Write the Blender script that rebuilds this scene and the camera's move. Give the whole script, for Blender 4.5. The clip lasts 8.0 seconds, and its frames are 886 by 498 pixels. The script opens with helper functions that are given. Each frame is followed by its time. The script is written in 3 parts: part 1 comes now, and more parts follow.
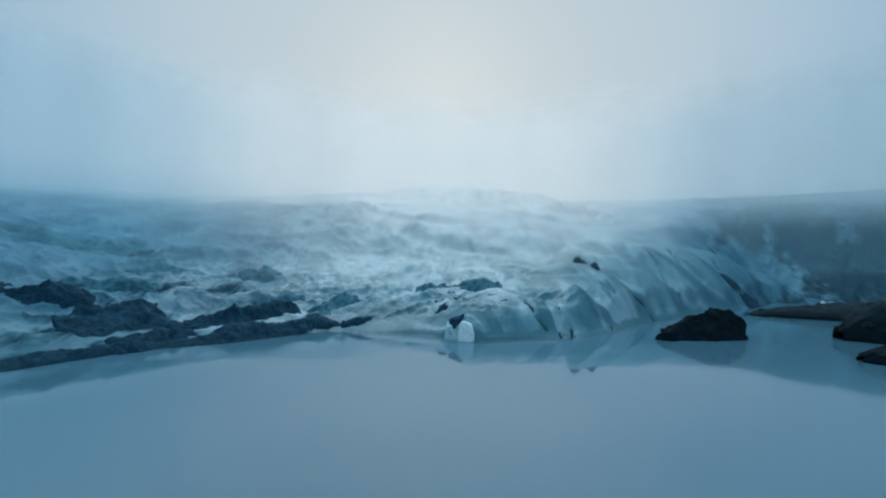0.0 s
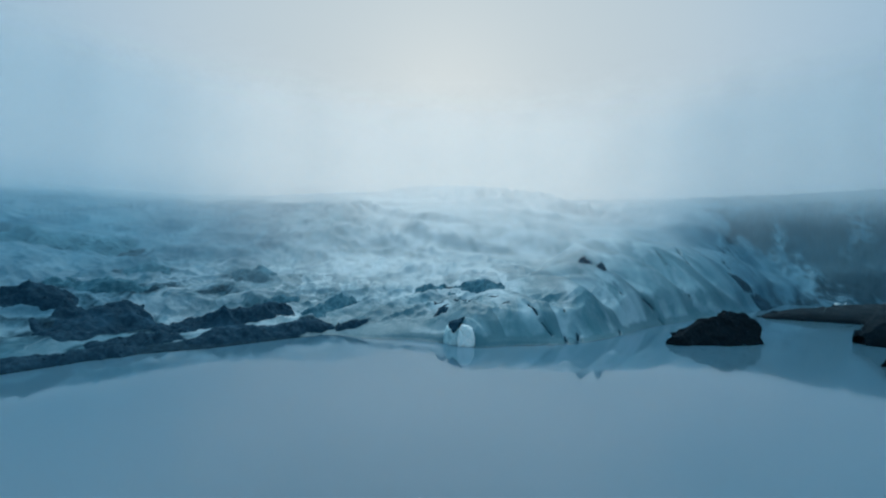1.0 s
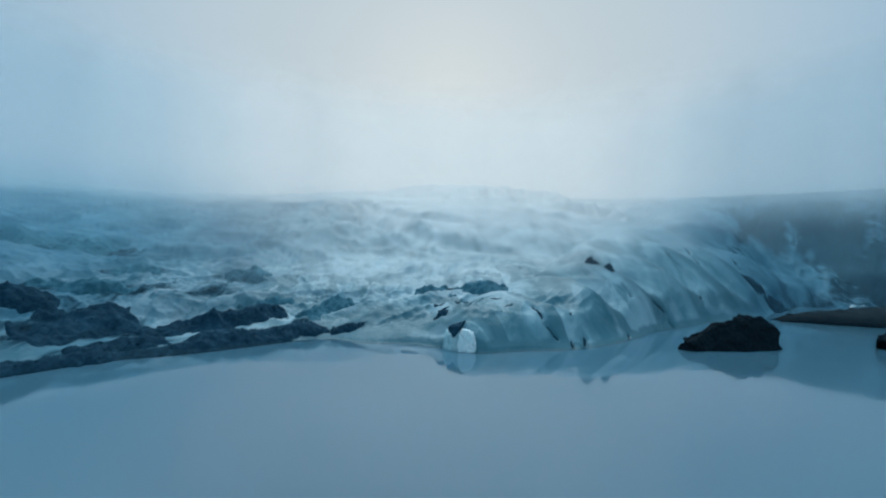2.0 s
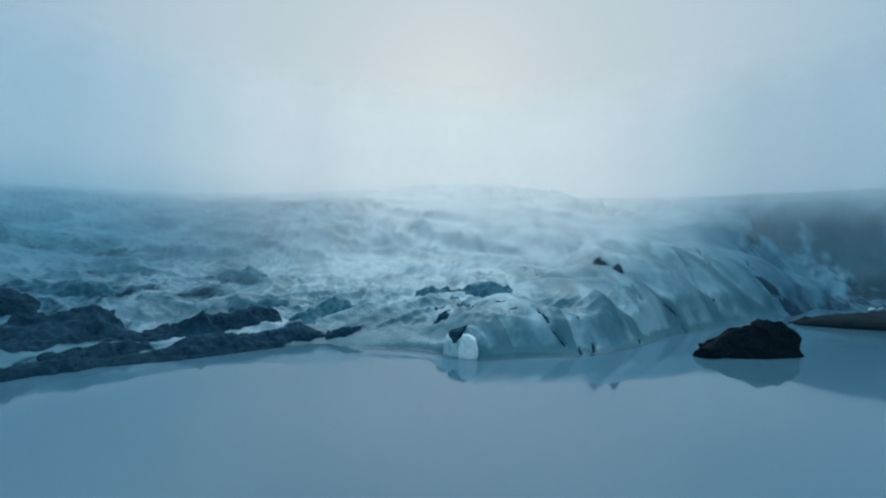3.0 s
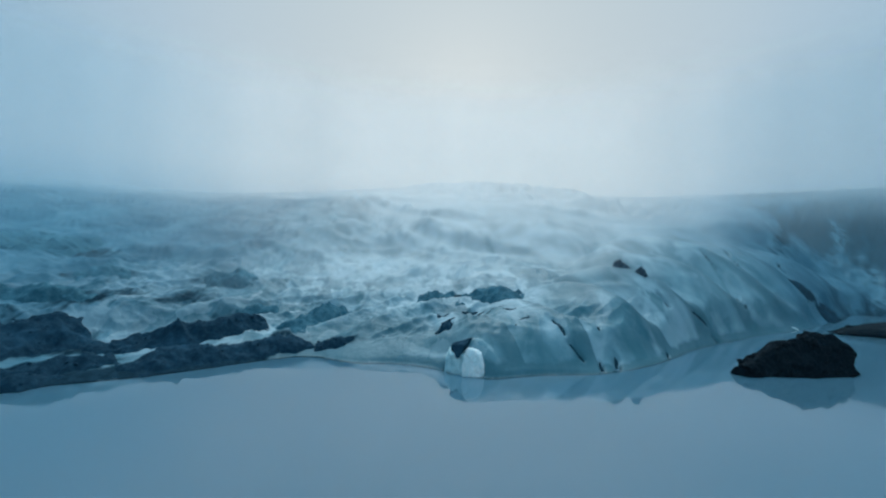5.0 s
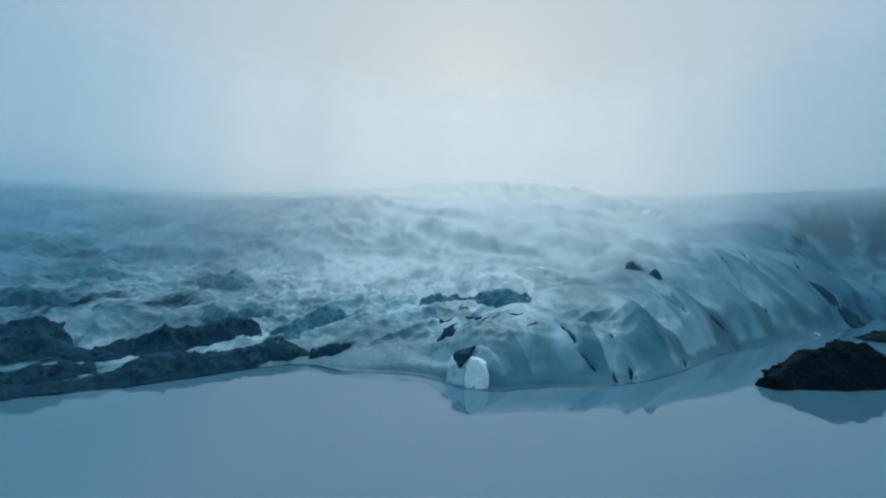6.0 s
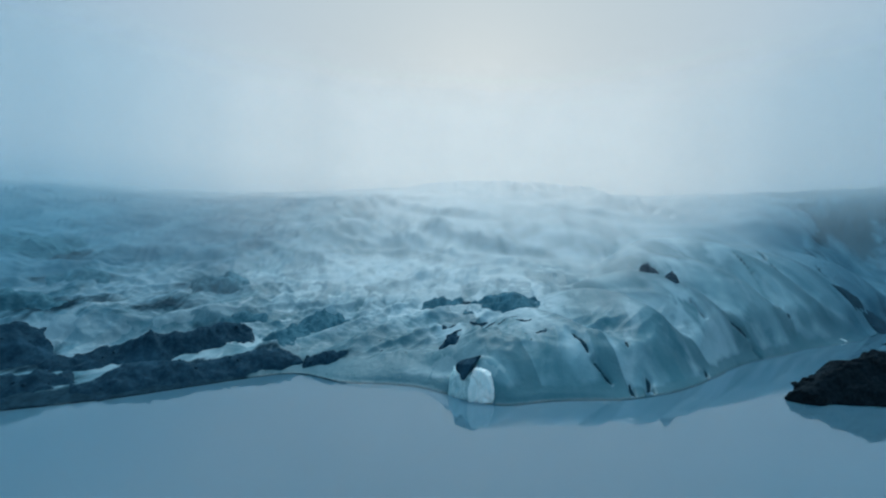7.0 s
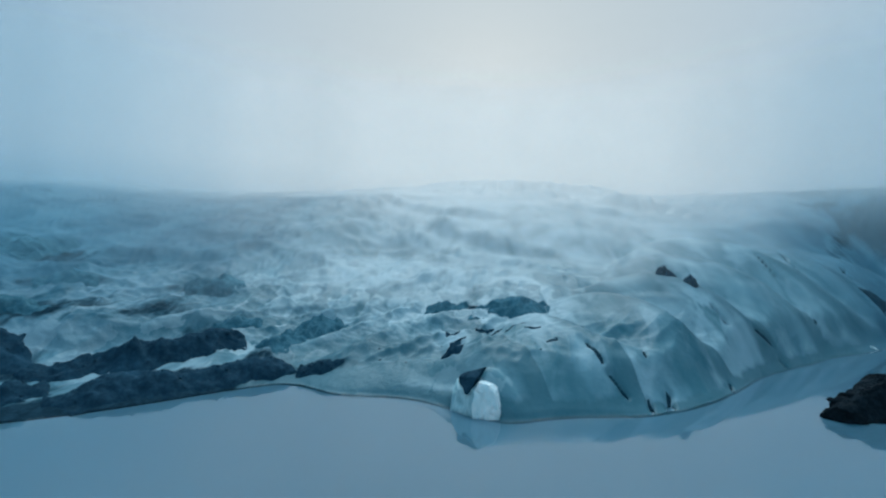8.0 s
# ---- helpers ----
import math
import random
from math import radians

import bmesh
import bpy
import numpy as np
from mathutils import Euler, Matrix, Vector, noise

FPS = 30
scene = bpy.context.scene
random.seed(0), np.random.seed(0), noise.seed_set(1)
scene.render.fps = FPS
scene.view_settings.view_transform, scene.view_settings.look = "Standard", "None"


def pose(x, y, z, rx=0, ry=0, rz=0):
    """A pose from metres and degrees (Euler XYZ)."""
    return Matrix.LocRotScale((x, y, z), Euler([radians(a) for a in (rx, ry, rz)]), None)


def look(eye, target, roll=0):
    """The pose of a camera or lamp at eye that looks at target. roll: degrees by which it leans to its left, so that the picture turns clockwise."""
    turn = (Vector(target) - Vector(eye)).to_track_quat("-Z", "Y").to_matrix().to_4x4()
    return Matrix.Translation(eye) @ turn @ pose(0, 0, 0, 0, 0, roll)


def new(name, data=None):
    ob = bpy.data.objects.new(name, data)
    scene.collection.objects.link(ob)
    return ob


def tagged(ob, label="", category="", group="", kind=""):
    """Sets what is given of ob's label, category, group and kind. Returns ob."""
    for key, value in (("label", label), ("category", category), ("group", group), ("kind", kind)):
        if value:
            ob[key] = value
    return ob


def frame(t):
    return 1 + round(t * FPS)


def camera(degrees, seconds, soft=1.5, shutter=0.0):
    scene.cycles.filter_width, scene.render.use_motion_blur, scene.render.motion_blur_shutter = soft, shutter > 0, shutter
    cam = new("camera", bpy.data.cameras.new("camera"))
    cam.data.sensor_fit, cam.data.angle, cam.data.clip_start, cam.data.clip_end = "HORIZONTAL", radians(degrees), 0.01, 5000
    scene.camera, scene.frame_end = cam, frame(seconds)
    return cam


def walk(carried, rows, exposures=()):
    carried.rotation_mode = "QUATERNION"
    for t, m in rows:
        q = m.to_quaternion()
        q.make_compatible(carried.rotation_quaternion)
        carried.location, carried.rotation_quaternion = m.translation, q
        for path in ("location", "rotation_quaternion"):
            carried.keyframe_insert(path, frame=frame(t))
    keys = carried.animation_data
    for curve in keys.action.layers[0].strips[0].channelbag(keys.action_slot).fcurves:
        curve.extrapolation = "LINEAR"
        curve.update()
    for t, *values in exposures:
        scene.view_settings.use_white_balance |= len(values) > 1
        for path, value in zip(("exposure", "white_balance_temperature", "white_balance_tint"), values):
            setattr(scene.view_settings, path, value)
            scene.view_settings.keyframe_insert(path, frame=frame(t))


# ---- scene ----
cam = camera(90.0, 8.0, soft=2.2)
# seconds, eye, degrees to the left, up, and lean
PATH = [
    (0, (-3.054, -0.476, 19.764), -1.360, -0.117, 1.71),
    (0.5, (-2.462, 1.861, 19.801), -1.108, -0.165, 1.73),
    (1, (-1.908, 4.225, 19.847), -0.844, -0.212, 1.76),
    (1.5, (-1.388, 6.614, 19.904), -0.569, -0.258, 1.79),
    (3, (-0.022, 13.905, 20.132), 0.336, -0.386, 1.87),
    (3.5, (0.373, 16.369, 20.226), 0.668, -0.427, 1.90),
    (4, (0.742, 18.845, 20.329), 1.016, -0.465, 1.92),
    (4.5, (1.084, 21.332, 20.441), 1.382, -0.503, 1.95),
    (6, (1.974, 28.829, 20.825), 2.594, -0.607, 2.03),
    (6.5, (2.229, 31.333, 20.969), 3.040, -0.639, 2.05),
    (7, (2.467, 33.835, 21.120), 3.508, -0.669, 2.07),
    (7.5, (2.688, 36.332, 21.279), 4.000, -0.699, 2.10),
    (8, (2.894, 38.823, 21.445), 4.516, -0.726, 2.12),
]
walk(cam, [(t, pose(*eye) @ pose(0, 0, 0, 90 + up, 0, left) @ pose(0, 0, 0, 0, 0, lean)) for t, eye, left, up, lean in PATH], exposures=[(0.0, 0.0), (8.0, 0.0)])

# ---- sky and sun: daylight through thick mist, the sun hidden ahead ----
SUN_AHEAD, SUN_UP = 0.5, 20.0
sun_way = Vector((math.sin(radians(SUN_AHEAD)) * math.cos(radians(SUN_UP)), math.cos(radians(SUN_AHEAD)) * math.cos(radians(SUN_UP)), math.sin(radians(SUN_UP))))


def link_nodes(tree, *pairs):
    for a, b in pairs:
        tree.links.new(a, b)


def make_world():
    world = bpy.data.worlds.new("misty_sky")
    scene.world = world
    world.use_nodes = True
    tree = world.node_tree
    tree.nodes.clear()
    add = tree.nodes.new
    place = add("ShaderNodeTexCoord")
    sky = add("ShaderNodeTexSky")
    sky.sky_type, sky.sun_disc = "NISHITA", False
    sky.sun_elevation, sky.sun_rotation = radians(SUN_UP), radians(SUN_AHEAD)
    sky.air_density, sky.dust_density = 1.0, 4.0
    dim = add("ShaderNodeVectorMath")
    dim.operation = "SCALE"
    dim.inputs["Scale"].default_value = 0.05
    near = add("ShaderNodeVectorMath")
    near.operation = "DOT_PRODUCT"
    near.inputs[1].default_value = sun_way
    ramp = add("ShaderNodeValToRGB")
    stops = [(0.0, (0.24, 0.38, 0.48)), (0.4, (0.20, 0.34, 0.46)), (0.60, (0.25, 0.41, 0.56)), (0.71, (0.315, 0.49, 0.64)),
             (0.84, (0.44, 0.58, 0.69)), (0.93, (0.505, 0.612, 0.678)), (1.0, (0.515, 0.618, 0.675))]
    ramp.color_ramp.interpolation = "B_SPLINE"
    for k, (at, colour) in enumerate(stops):
        stop = ramp.color_ramp.elements[k] if k < 2 else ramp.color_ramp.elements.new(at)
        stop.position, stop.color = at, (*colour, 1)
    split = add("ShaderNodeSeparateXYZ")
    high = add("ShaderNodeMapRange")
    high.interpolation_type = "SMOOTHSTEP"
    high.inputs["From Min"].default_value, high.inputs["From Max"].default_value = 0.52, 0.95
    top = add("ShaderNodeMix")
    top.data_type = "RGBA"
    top.inputs["B"].default_value = (0.26, 0.63, 0.92, 1)
    mix = add("ShaderNodeMix")
    mix.data_type = "RGBA"
    mix.inputs["Factor"].default_value = 0.96
    back, out = add("ShaderNodeBackground"), add("ShaderNodeOutputWorld")
    back.inputs["Strength"].default_value = 1.0
    link_nodes(tree, (place.outputs["Generated"], near.inputs[0]), (near.outputs["Value"], ramp.inputs[0]),
               (place.outputs["Generated"], split.inputs[0]), (split.outputs["Z"], high.inputs["Value"]),
               (high.outputs[0], top.inputs["Factor"]), (ramp.outputs[0], top.inputs["A"]),
               (sky.outputs[0], dim.inputs[0]), (dim.outputs[0], mix.inputs["A"]), (top.outputs["Result"], mix.inputs["B"]),
               (mix.outputs["Result"], back.inputs[0]), (back.outputs[0], out.inputs[0]))


make_world()
sun = new("sun", bpy.data.lights.new("sun", "SUN"))
sun.data.energy, sun.data.angle, sun.data.color = 2.4, radians(38), (0.86, 0.97, 1.0)
sun.matrix_world = look((0, 0, 300), Vector((0, 0, 300)) - sun_way - Vector((0, 0, 0.8)))


# ---- materials ----
def material(name):
    """An empty node material: its nodes' maker, its links, its surface shader."""
    m = bpy.data.materials.new(name)
    m.use_nodes = True
    return m, m.node_tree, m.node_tree.nodes["Principled BSDF"]


def noise_node(tree, vector, scale, detail=6, rough=0.6, distort=0.0):
    n = tree.nodes.new("ShaderNodeTexNoise")
    n.inputs["Scale"].default_value, n.inputs["Detail"].default_value = scale, detail
    n.inputs["Roughness"].default_value, n.inputs["Distortion"].default_value = rough, distort
    tree.links.new(vector, n.inputs["Vector"])
    return n.outputs["Fac"]


def range_node(tree, value, a, b, c=0.0, d=1.0):
    n = tree.nodes.new("ShaderNodeMapRange")
    n.interpolation_type = "SMOOTHSTEP"
    for key, v in (("From Min", a), ("From Max", b), ("To Min", c), ("To Max", d)):
        n.inputs[key].default_value = v
    tree.links.new(value, n.inputs["Value"])
    return n.outputs["Result"]


def math_node(tree, op, a, b):
    n = tree.nodes.new("ShaderNodeMath")
    n.operation = op
    for k, v in enumerate((a, b)):
        if isinstance(v, (int, float)):
            n.inputs[k].default_value = v
        else:
            tree.links.new(v, n.inputs[k])
    return n.outputs[0]


def mix_node(tree, fac, a, b):
    n = tree.nodes.new("ShaderNodeMix")
    n.data_type = "RGBA"
    for key, v in (("Factor", fac), ("A", a), ("B", b)):
        if isinstance(v, tuple):
            n.inputs[key].default_value = (*v, 1)
        elif isinstance(v, (int, float)):
            n.inputs[key].default_value = v
        else:
            tree.links.new(v, n.inputs[key])
    return n.outputs["Result"]


def bump_node(tree, height, strength, distance, shader):
    n = tree.nodes.new("ShaderNodeBump")
    n.inputs["Strength"].default_value, n.inputs["Distance"].default_value = strength, distance
    tree.links.new(height, n.inputs["Height"])
    tree.links.new(n.outputs[0], shader.inputs["Normal"])


def stretched(tree, size, turn=(0, 0, 0)):
    """The place in metres, stretched and turned, for patterns with a grain."""
    where, n = tree.nodes.new("ShaderNodeTexCoord"), tree.nodes.new("ShaderNodeMapping")
    n.inputs["Scale"].default_value, n.inputs["Rotation"].default_value = size, [radians(a) for a in turn]
    tree.links.new(where.outputs["Object"], n.inputs["Vector"])
    return n.outputs[0]


DIRT_DARK, DIRT_LIGHT = (0.007, 0.027, 0.042), (0.018, 0.052, 0.078)


def ice_material():
    m, tree, shader = material("glacier_ice")
    at = stretched(tree, (1, 1, 1))
    grain = stretched(tree, (1.0, 0.25, 0.5), (0, 0, -41))
    broad = noise_node(tree, at, 0.04, 3, 0.5, 0.8)
    streak = noise_node(tree, grain, 0.10, 4, 0.45, 0.7)
    fine = noise_node(tree, at, 1.1, 6, 0.6)
    blue = mix_node(tree, range_node(tree, streak, 0.34, 0.66), (0.046, 0.165, 0.212), (0.155, 0.32, 0.38))
    pale = mix_node(tree, range_node(tree, broad, 0.45, 0.66), blue, (0.29, 0.45, 0.515))
    fold = noise_node(tree, stretched(tree, (1.0, 0.4, 0.7), (0, 0, 20)), 0.15, 4, 0.5, 0.7)
    pale = mix_node(tree, range_node(tree, fold, 0.5, 0.64, 0, 0.85), pale, (0.05, 0.18, 0.225))
    pale = mix_node(tree, range_node(tree, fold, 0.26, 0.46, 0.55, 0), pale, (0.37, 0.52, 0.585))
    # shards of broken ice, each a little lighter or darker than the next
    cell = tree.nodes.new("ShaderNodeTexVoronoi")
    cell.inputs["Scale"].default_value, cell.inputs["Randomness"].default_value = 0.34, 1.0
    bent = tree.nodes.new("ShaderNodeVectorMath")
    bent.operation = "MULTIPLY_ADD"
    bend = tree.nodes.new("ShaderNodeTexNoise")
    bend.inputs["Scale"].default_value, bend.inputs["Detail"].default_value = 0.35, 5
    along_flow = stretched(tree, (1.0, 0.42, 0.9), (0, 0, -41))
    link_nodes(tree, (along_flow, bend.inputs["Vector"]), (bend.outputs["Color"], bent.inputs[0]), (along_flow, bent.inputs[2]), (bent.outputs[0], cell.inputs["Vector"]))
    bent.inputs[1].default_value = (3.2, 3.2, 3.2)
    shade = tree.nodes.new("ShaderNodeSeparateColor")
    tree.links.new(cell.outputs["Color"], shade.inputs[0])
    crushed = tree.nodes.new("ShaderNodeAttribute")
    crushed.attribute_name = "crushed"
    pale = mix_node(tree, math_node(tree, "MULTIPLY", crushed.outputs["Fac"], range_node(tree, shade.outputs[0], 0.5, 0.9, 0, 0.7)), pale, (0.42, 0.56, 0.61))
    pale = mix_node(tree, math_node(tree, "MULTIPLY", crushed.outputs["Fac"], range_node(tree, shade.outputs[1], 0.5, 0.9, 0, 0.75)), pale, (0.045, 0.155, 0.20))
    colour = mix_node(tree, range_node(tree, fine, 0.5, 0.8, 0, 0.3), pale, (0.08, 0.17, 0.21))
    # darker blue ice; shade of the shells' far sides is put into the colour
    blue_shade = tree.nodes.new("ShaderNodeAttribute")
    blue_shade.attribute_name = "blue_shade"
    colour = mix_node(tree, range_node(tree, math_node(tree, "ADD", blue_shade.outputs["Fac"], math_node(tree, "MULTIPLY", math_node(tree, "SUBTRACT", streak, 0.5), 0.8)), 0.15, 0.85, 0.0, 0.82), colour, (0.035, 0.14, 0.18))
    # whitens the ice behind the dome: bright mist put into the colour
    haze_pale = tree.nodes.new("ShaderNodeAttribute")
    haze_pale.attribute_name = "haze_white"
    colour = mix_node(tree, math_node(tree, "MULTIPLY", haze_pale.outputs["Fac"], range_node(tree, streak, 0.3, 0.62, 0.1, 0.4)), colour, (0.61, 0.68, 0.71))
    haze_blue = tree.nodes.new("ShaderNodeAttribute")
    haze_blue.attribute_name = "haze_blue"
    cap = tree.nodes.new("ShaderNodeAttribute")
    cap.attribute_name = "haze_pale"
    # dark blue haze over the outer slopes, put into the ice colour
    hazed = mix_node(tree, range_node(tree, streak, 0.3, 0.7), (0.034, 0.12, 0.18), (0.105, 0.24, 0.315))
    colour = mix_node(tree, haze_blue.outputs["Fac"], colour, hazed)
    dirt = tree.nodes.new("ShaderNodeAttribute")
    dirt.attribute_name = "dirt"
    spread = math_node(tree, "ADD", dirt.outputs["Fac"], math_node(tree, "MULTIPLY", math_node(tree, "SUBTRACT", noise_node(tree, grain, 0.35, 6, 0.62, 1.0), 0.5), 0.9))
    soil = mix_node(tree, range_node(tree, fine, 0.3, 0.7), DIRT_DARK, DIRT_LIGHT)
    # far ice takes near the sky's tone: haze put into the base colour
    far_haze = mix_node(tree, range_node(tree, fold, 0.35, 0.65), (0.36, 0.44, 0.48), (0.50, 0.545, 0.56))
    colour = mix_node(tree, cap.outputs["Fac"], colour, far_haze)
    cover = range_node(tree, spread, 0.36, 0.70)
    colour = mix_node(tree, cover, colour, soil)
    tree.links.new(colour, shader.inputs["Base Color"])
    tree.links.new(range_node(tree, cover, 0, 1, 0.55, 0.95), shader.inputs["Roughness"])
    tree.links.new(range_node(tree, math_node(tree, "ADD", cover, haze_blue.outputs["Fac"]), 0, 1, 0.25, 0.03), shader.inputs["Specular IOR Level"])
    lumps = math_node(tree, "MULTIPLY", crushed.outputs["Fac"], math_node(tree, "ADD", shade.outputs[2], noise_node(tree, at, 0.45, 6, 0.6)))
    relief = math_node(tree, "ADD", streak, math_node(tree, "MULTIPLY", fine, 0.2))
    bump_node(tree, math_node(tree, "ADD", relief, math_node(tree, "MULTIPLY", lumps, 0.9)), 0.4, 0.9, shader)
    return m


def dirt_material(name, dark, light, scale=1.0, relief=0.9):
    m, tree, shader = material(name)
    at = stretched(tree, (1, 1, 1))
    big, small = noise_node(tree, at, 0.25 * scale, 5, 0.6), noise_node(tree, at, 2.2 * scale, 10, 0.7)
    stone = tree.nodes.new("ShaderNodeTexVoronoi")
    stone.inputs["Scale"].default_value = 1.1 * scale
    tree.links.new(at, stone.inputs["Vector"])
    colour = mix_node(tree, range_node(tree, small, 0.35, 0.7), dark, light)
    colour = mix_node(tree, range_node(tree, big, 0.5, 0.75, 0, 0.6), colour, tuple(v * 1.5 for v in light))
    tree.links.new(colour, shader.inputs["Base Color"])
    shader.inputs["Roughness"].default_value = 0.9
    shader.inputs["Specular IOR Level"].default_value = 0.06
    bump_node(tree, math_node(tree, "ADD", small, math_node(tree, "MULTIPLY", stone.outputs["Distance"], 0.5)), relief, 0.5, shader)
    return m


def white_ice_material(name, dim, bright):
    m, tree, shader = material(name)
    at = stretched(tree, (1, 1, 1))
    vein = noise_node(tree, stretched(tree, (1.4, 1, 0.5), (0, 25, 0)), 0.9, 7, 0.6, 0.5)
    colour = mix_node(tree, range_node(tree, vein, 0.4, 0.66), dim, bright)
    colour = mix_node(tree, range_node(tree, noise_node(tree, at, 0.6, 4), 0.58, 0.75, 0, 0.5), colour, (0.36, 0.58, 0.64))
    tree.links.new(colour, shader.inputs["Base Color"])
    shader.inputs["Roughness"].default_value = 0.35
    bump_node(tree, noise_node(tree, at, 2.5, 8, 0.65), 0.6, 0.3, shader)
    return m


def water_material():
    """The mirror of the lake's skin; what it does not reflect passes down to the silt below."""
    m = bpy.data.materials.new("lake_water")
    m.use_nodes = True
    tree = m.node_tree
    tree.nodes.clear()
    add = tree.nodes.new
    gloss, clear, mix, out, edge = (add("ShaderNode" + k) for k in ("BsdfGlossy", "BsdfTransparent", "MixShader", "OutputMaterial", "Fresnel"))
    gloss.inputs["Roughness"].default_value = 0.05
    gloss.inputs["Color"].default_value = (0.95, 0.97, 1.0, 1)
    edge.inputs["IOR"].default_value = 1.95
    ripple = add("ShaderNodeBump")
    ripple.inputs["Strength"].default_value, ripple.inputs["Distance"].default_value = 0.02, 0.2
    link_nodes(tree, (noise_node(tree, stretched(tree, (1, 1.6, 1)), 0.5, 3, 0.5), ripple.inputs["Height"]), (ripple.outputs[0], gloss.inputs["Normal"]),
               (edge.outputs[0], mix.inputs[0]), (clear.outputs[0], mix.inputs[1]), (gloss.outputs[0], mix.inputs[2]), (mix.outputs[0], out.inputs[0]))
    return m


def lake_silt_material():
    m, tree, shader = material("milky_lake_silt")
    silt = noise_node(tree, stretched(tree, (1, 1, 1)), 0.012, 4, 0.5, 0.4)
    tree.links.new(mix_node(tree, range_node(tree, silt, 0.3, 0.7), (0.255, 0.47, 0.56), (0.28, 0.50, 0.59)), shader.inputs["Base Color"])
    shader.inputs["Roughness"].default_value = 1.0
    shader.inputs["Specular IOR Level"].default_value = 0.0
    return m


def mist_material(name):
    """Thin mist: lets most light pass and scatters the rest, both ways."""
    m = bpy.data.materials.new(name)
    m.use_nodes = True
    tree = m.node_tree
    tree.nodes.clear()
    add = tree.nodes.new
    cover = add("ShaderNodeAttribute")
    cover.attribute_name = "cover"
    wisp = noise_node(tree, stretched(tree, (0.7, 1, 1.3)), 0.022, 3, 0.5, 0.5)
    amount = math_node(tree, "MULTIPLY", cover.outputs["Fac"], range_node(tree, wisp, 0.25, 0.75, 0.9, 1.04))
    front, rear, both, clear, mix, out = (add("ShaderNode" + k) for k in ("BsdfDiffuse", "BsdfTranslucent", "AddShader", "BsdfTransparent", "MixShader", "OutputMaterial"))
    # paler tint in the middle and higher up: sun glow put into colour
    mid_glow = add("ShaderNodeAttribute")
    mid_glow.attribute_name = "mid_glow"
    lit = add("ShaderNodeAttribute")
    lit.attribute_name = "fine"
    tint = mix_node(tree, mid_glow.outputs["Fac"], (0.165, 0.325, 0.40), (0.37, 0.39, 0.40))
    tint = mix_node(tree, lit.outputs["Fac"], tint, mix_node(tree, mid_glow.outputs["Fac"], (0.40, 0.45, 0.475), (0.625, 0.555, 0.52)))
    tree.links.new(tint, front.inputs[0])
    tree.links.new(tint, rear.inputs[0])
    link_nodes(tree, (front.outputs[0], both.inputs[0]), (rear.outputs[0], both.inputs[1]), (amount, mix.inputs[0]),
               (clear.outputs[0], mix.inputs[1]), (both.outputs[0], mix.inputs[2]), (mix.outputs[0], out.inputs[0]))
    return m


ICE = ice_material()
GRAVEL = dirt_material("wet_dark_gravel", (0.005, 0.012, 0.017), (0.015, 0.026, 0.034))
# bluer and paler than GRAVEL: thin haze is put into this colour
MORAINE = dirt_material("moraine_dirt", (0.007, 0.032, 0.054), (0.018, 0.060, 0.094), 0.6, 0.35)
# paler, bluer copy of the moraine dirt: haze put into the colour
HAZED_DIRT = dirt_material("hazed_dirt", (0.034, 0.12, 0.165), (0.078, 0.195, 0.245), 0.5, 0.4)
WHITE_ICE = white_ice_material("fresh_ice", (0.72, 0.86, 0.88), (0.93, 0.95, 0.95))
CYAN_ICE = white_ice_material("clear_cyan_ice", (0.34, 0.57, 0.62), (0.60, 0.78, 0.81))
WATER = water_material()
LAKE_SILT = lake_silt_material()

# ---- land form ----
def lattice(ix, iy, seed):
    """A fixed random value between 0 and 1 for each whole pair of numbers."""
    n = (ix.astype(np.int64) * 374761393 + iy.astype(np.int64) * 668265263 + seed * 2147483647) & 0xFFFFFFFF
    n = ((n ^ (n >> 13)) * 1274126177) & 0xFFFFFFFF
    n = n ^ (n >> 16)
    return (n & 0xFFFFF) / float(0xFFFFF)


def vnoise(x, y, seed=0):
    """Smooth value noise, 0 to 1, one unit a cell."""
    x, y = np.asarray(x, float), np.asarray(y, float)
    ix, iy = np.floor(x), np.floor(y)
    fx, fy = x - ix, y - iy
    fx, fy = fx * fx * fx * (fx * (6 * fx - 15) + 10), fy * fy * fy * (fy * (6 * fy - 15) + 10)
    a, b = lattice(ix, iy, seed), lattice(ix + 1, iy, seed)
    c, d = lattice(ix, iy + 1, seed), lattice(ix + 1, iy + 1, seed)
    return (a + (b - a) * fx) * (1 - fy) + (c + (d - c) * fx) * fy


def fbm(x, y, seed=0, octaves=4, ridged=False):
    """Noise of several sizes, about -1 to 1; ridged gives sharp crests."""
    total, size, amount = 0.0, 1.0, 0.5
    for k in range(octaves):
        v = 2 * vnoise(x * size + 17.3 * k, y * size - 9.1 * k, seed + k) - 1
        total = total + amount * ((1 - 2 * np.abs(v)) if ridged else v)
        size, amount = size * 2.03, amount * 0.52
    return total


def ease(a, b, v):
    k = np.clip((v - a) / (b - a), 0, 1)
    return k * k * (3 - 2 * k)


SHORE = [(-900, -900), (-160, -120), (-100, 20), (-66, 64), (-55, 80), (-45, 86), (-36, 93), (-29, 100), (-23, 103.5), (-17, 98.5), (-8, 99.5),
         (-1, 98.5), (3, 94.5), (5.5, 92.8), (11, 95), (22, 97.5), (28, 99), (36, 104.5), (44, 112), (52, 120), (63, 128), (76, 138),
         (90, 146), (103, 154), (117, 166), (150, 193), (175, 178), (210, 110), (290, -100), (900, -900)]


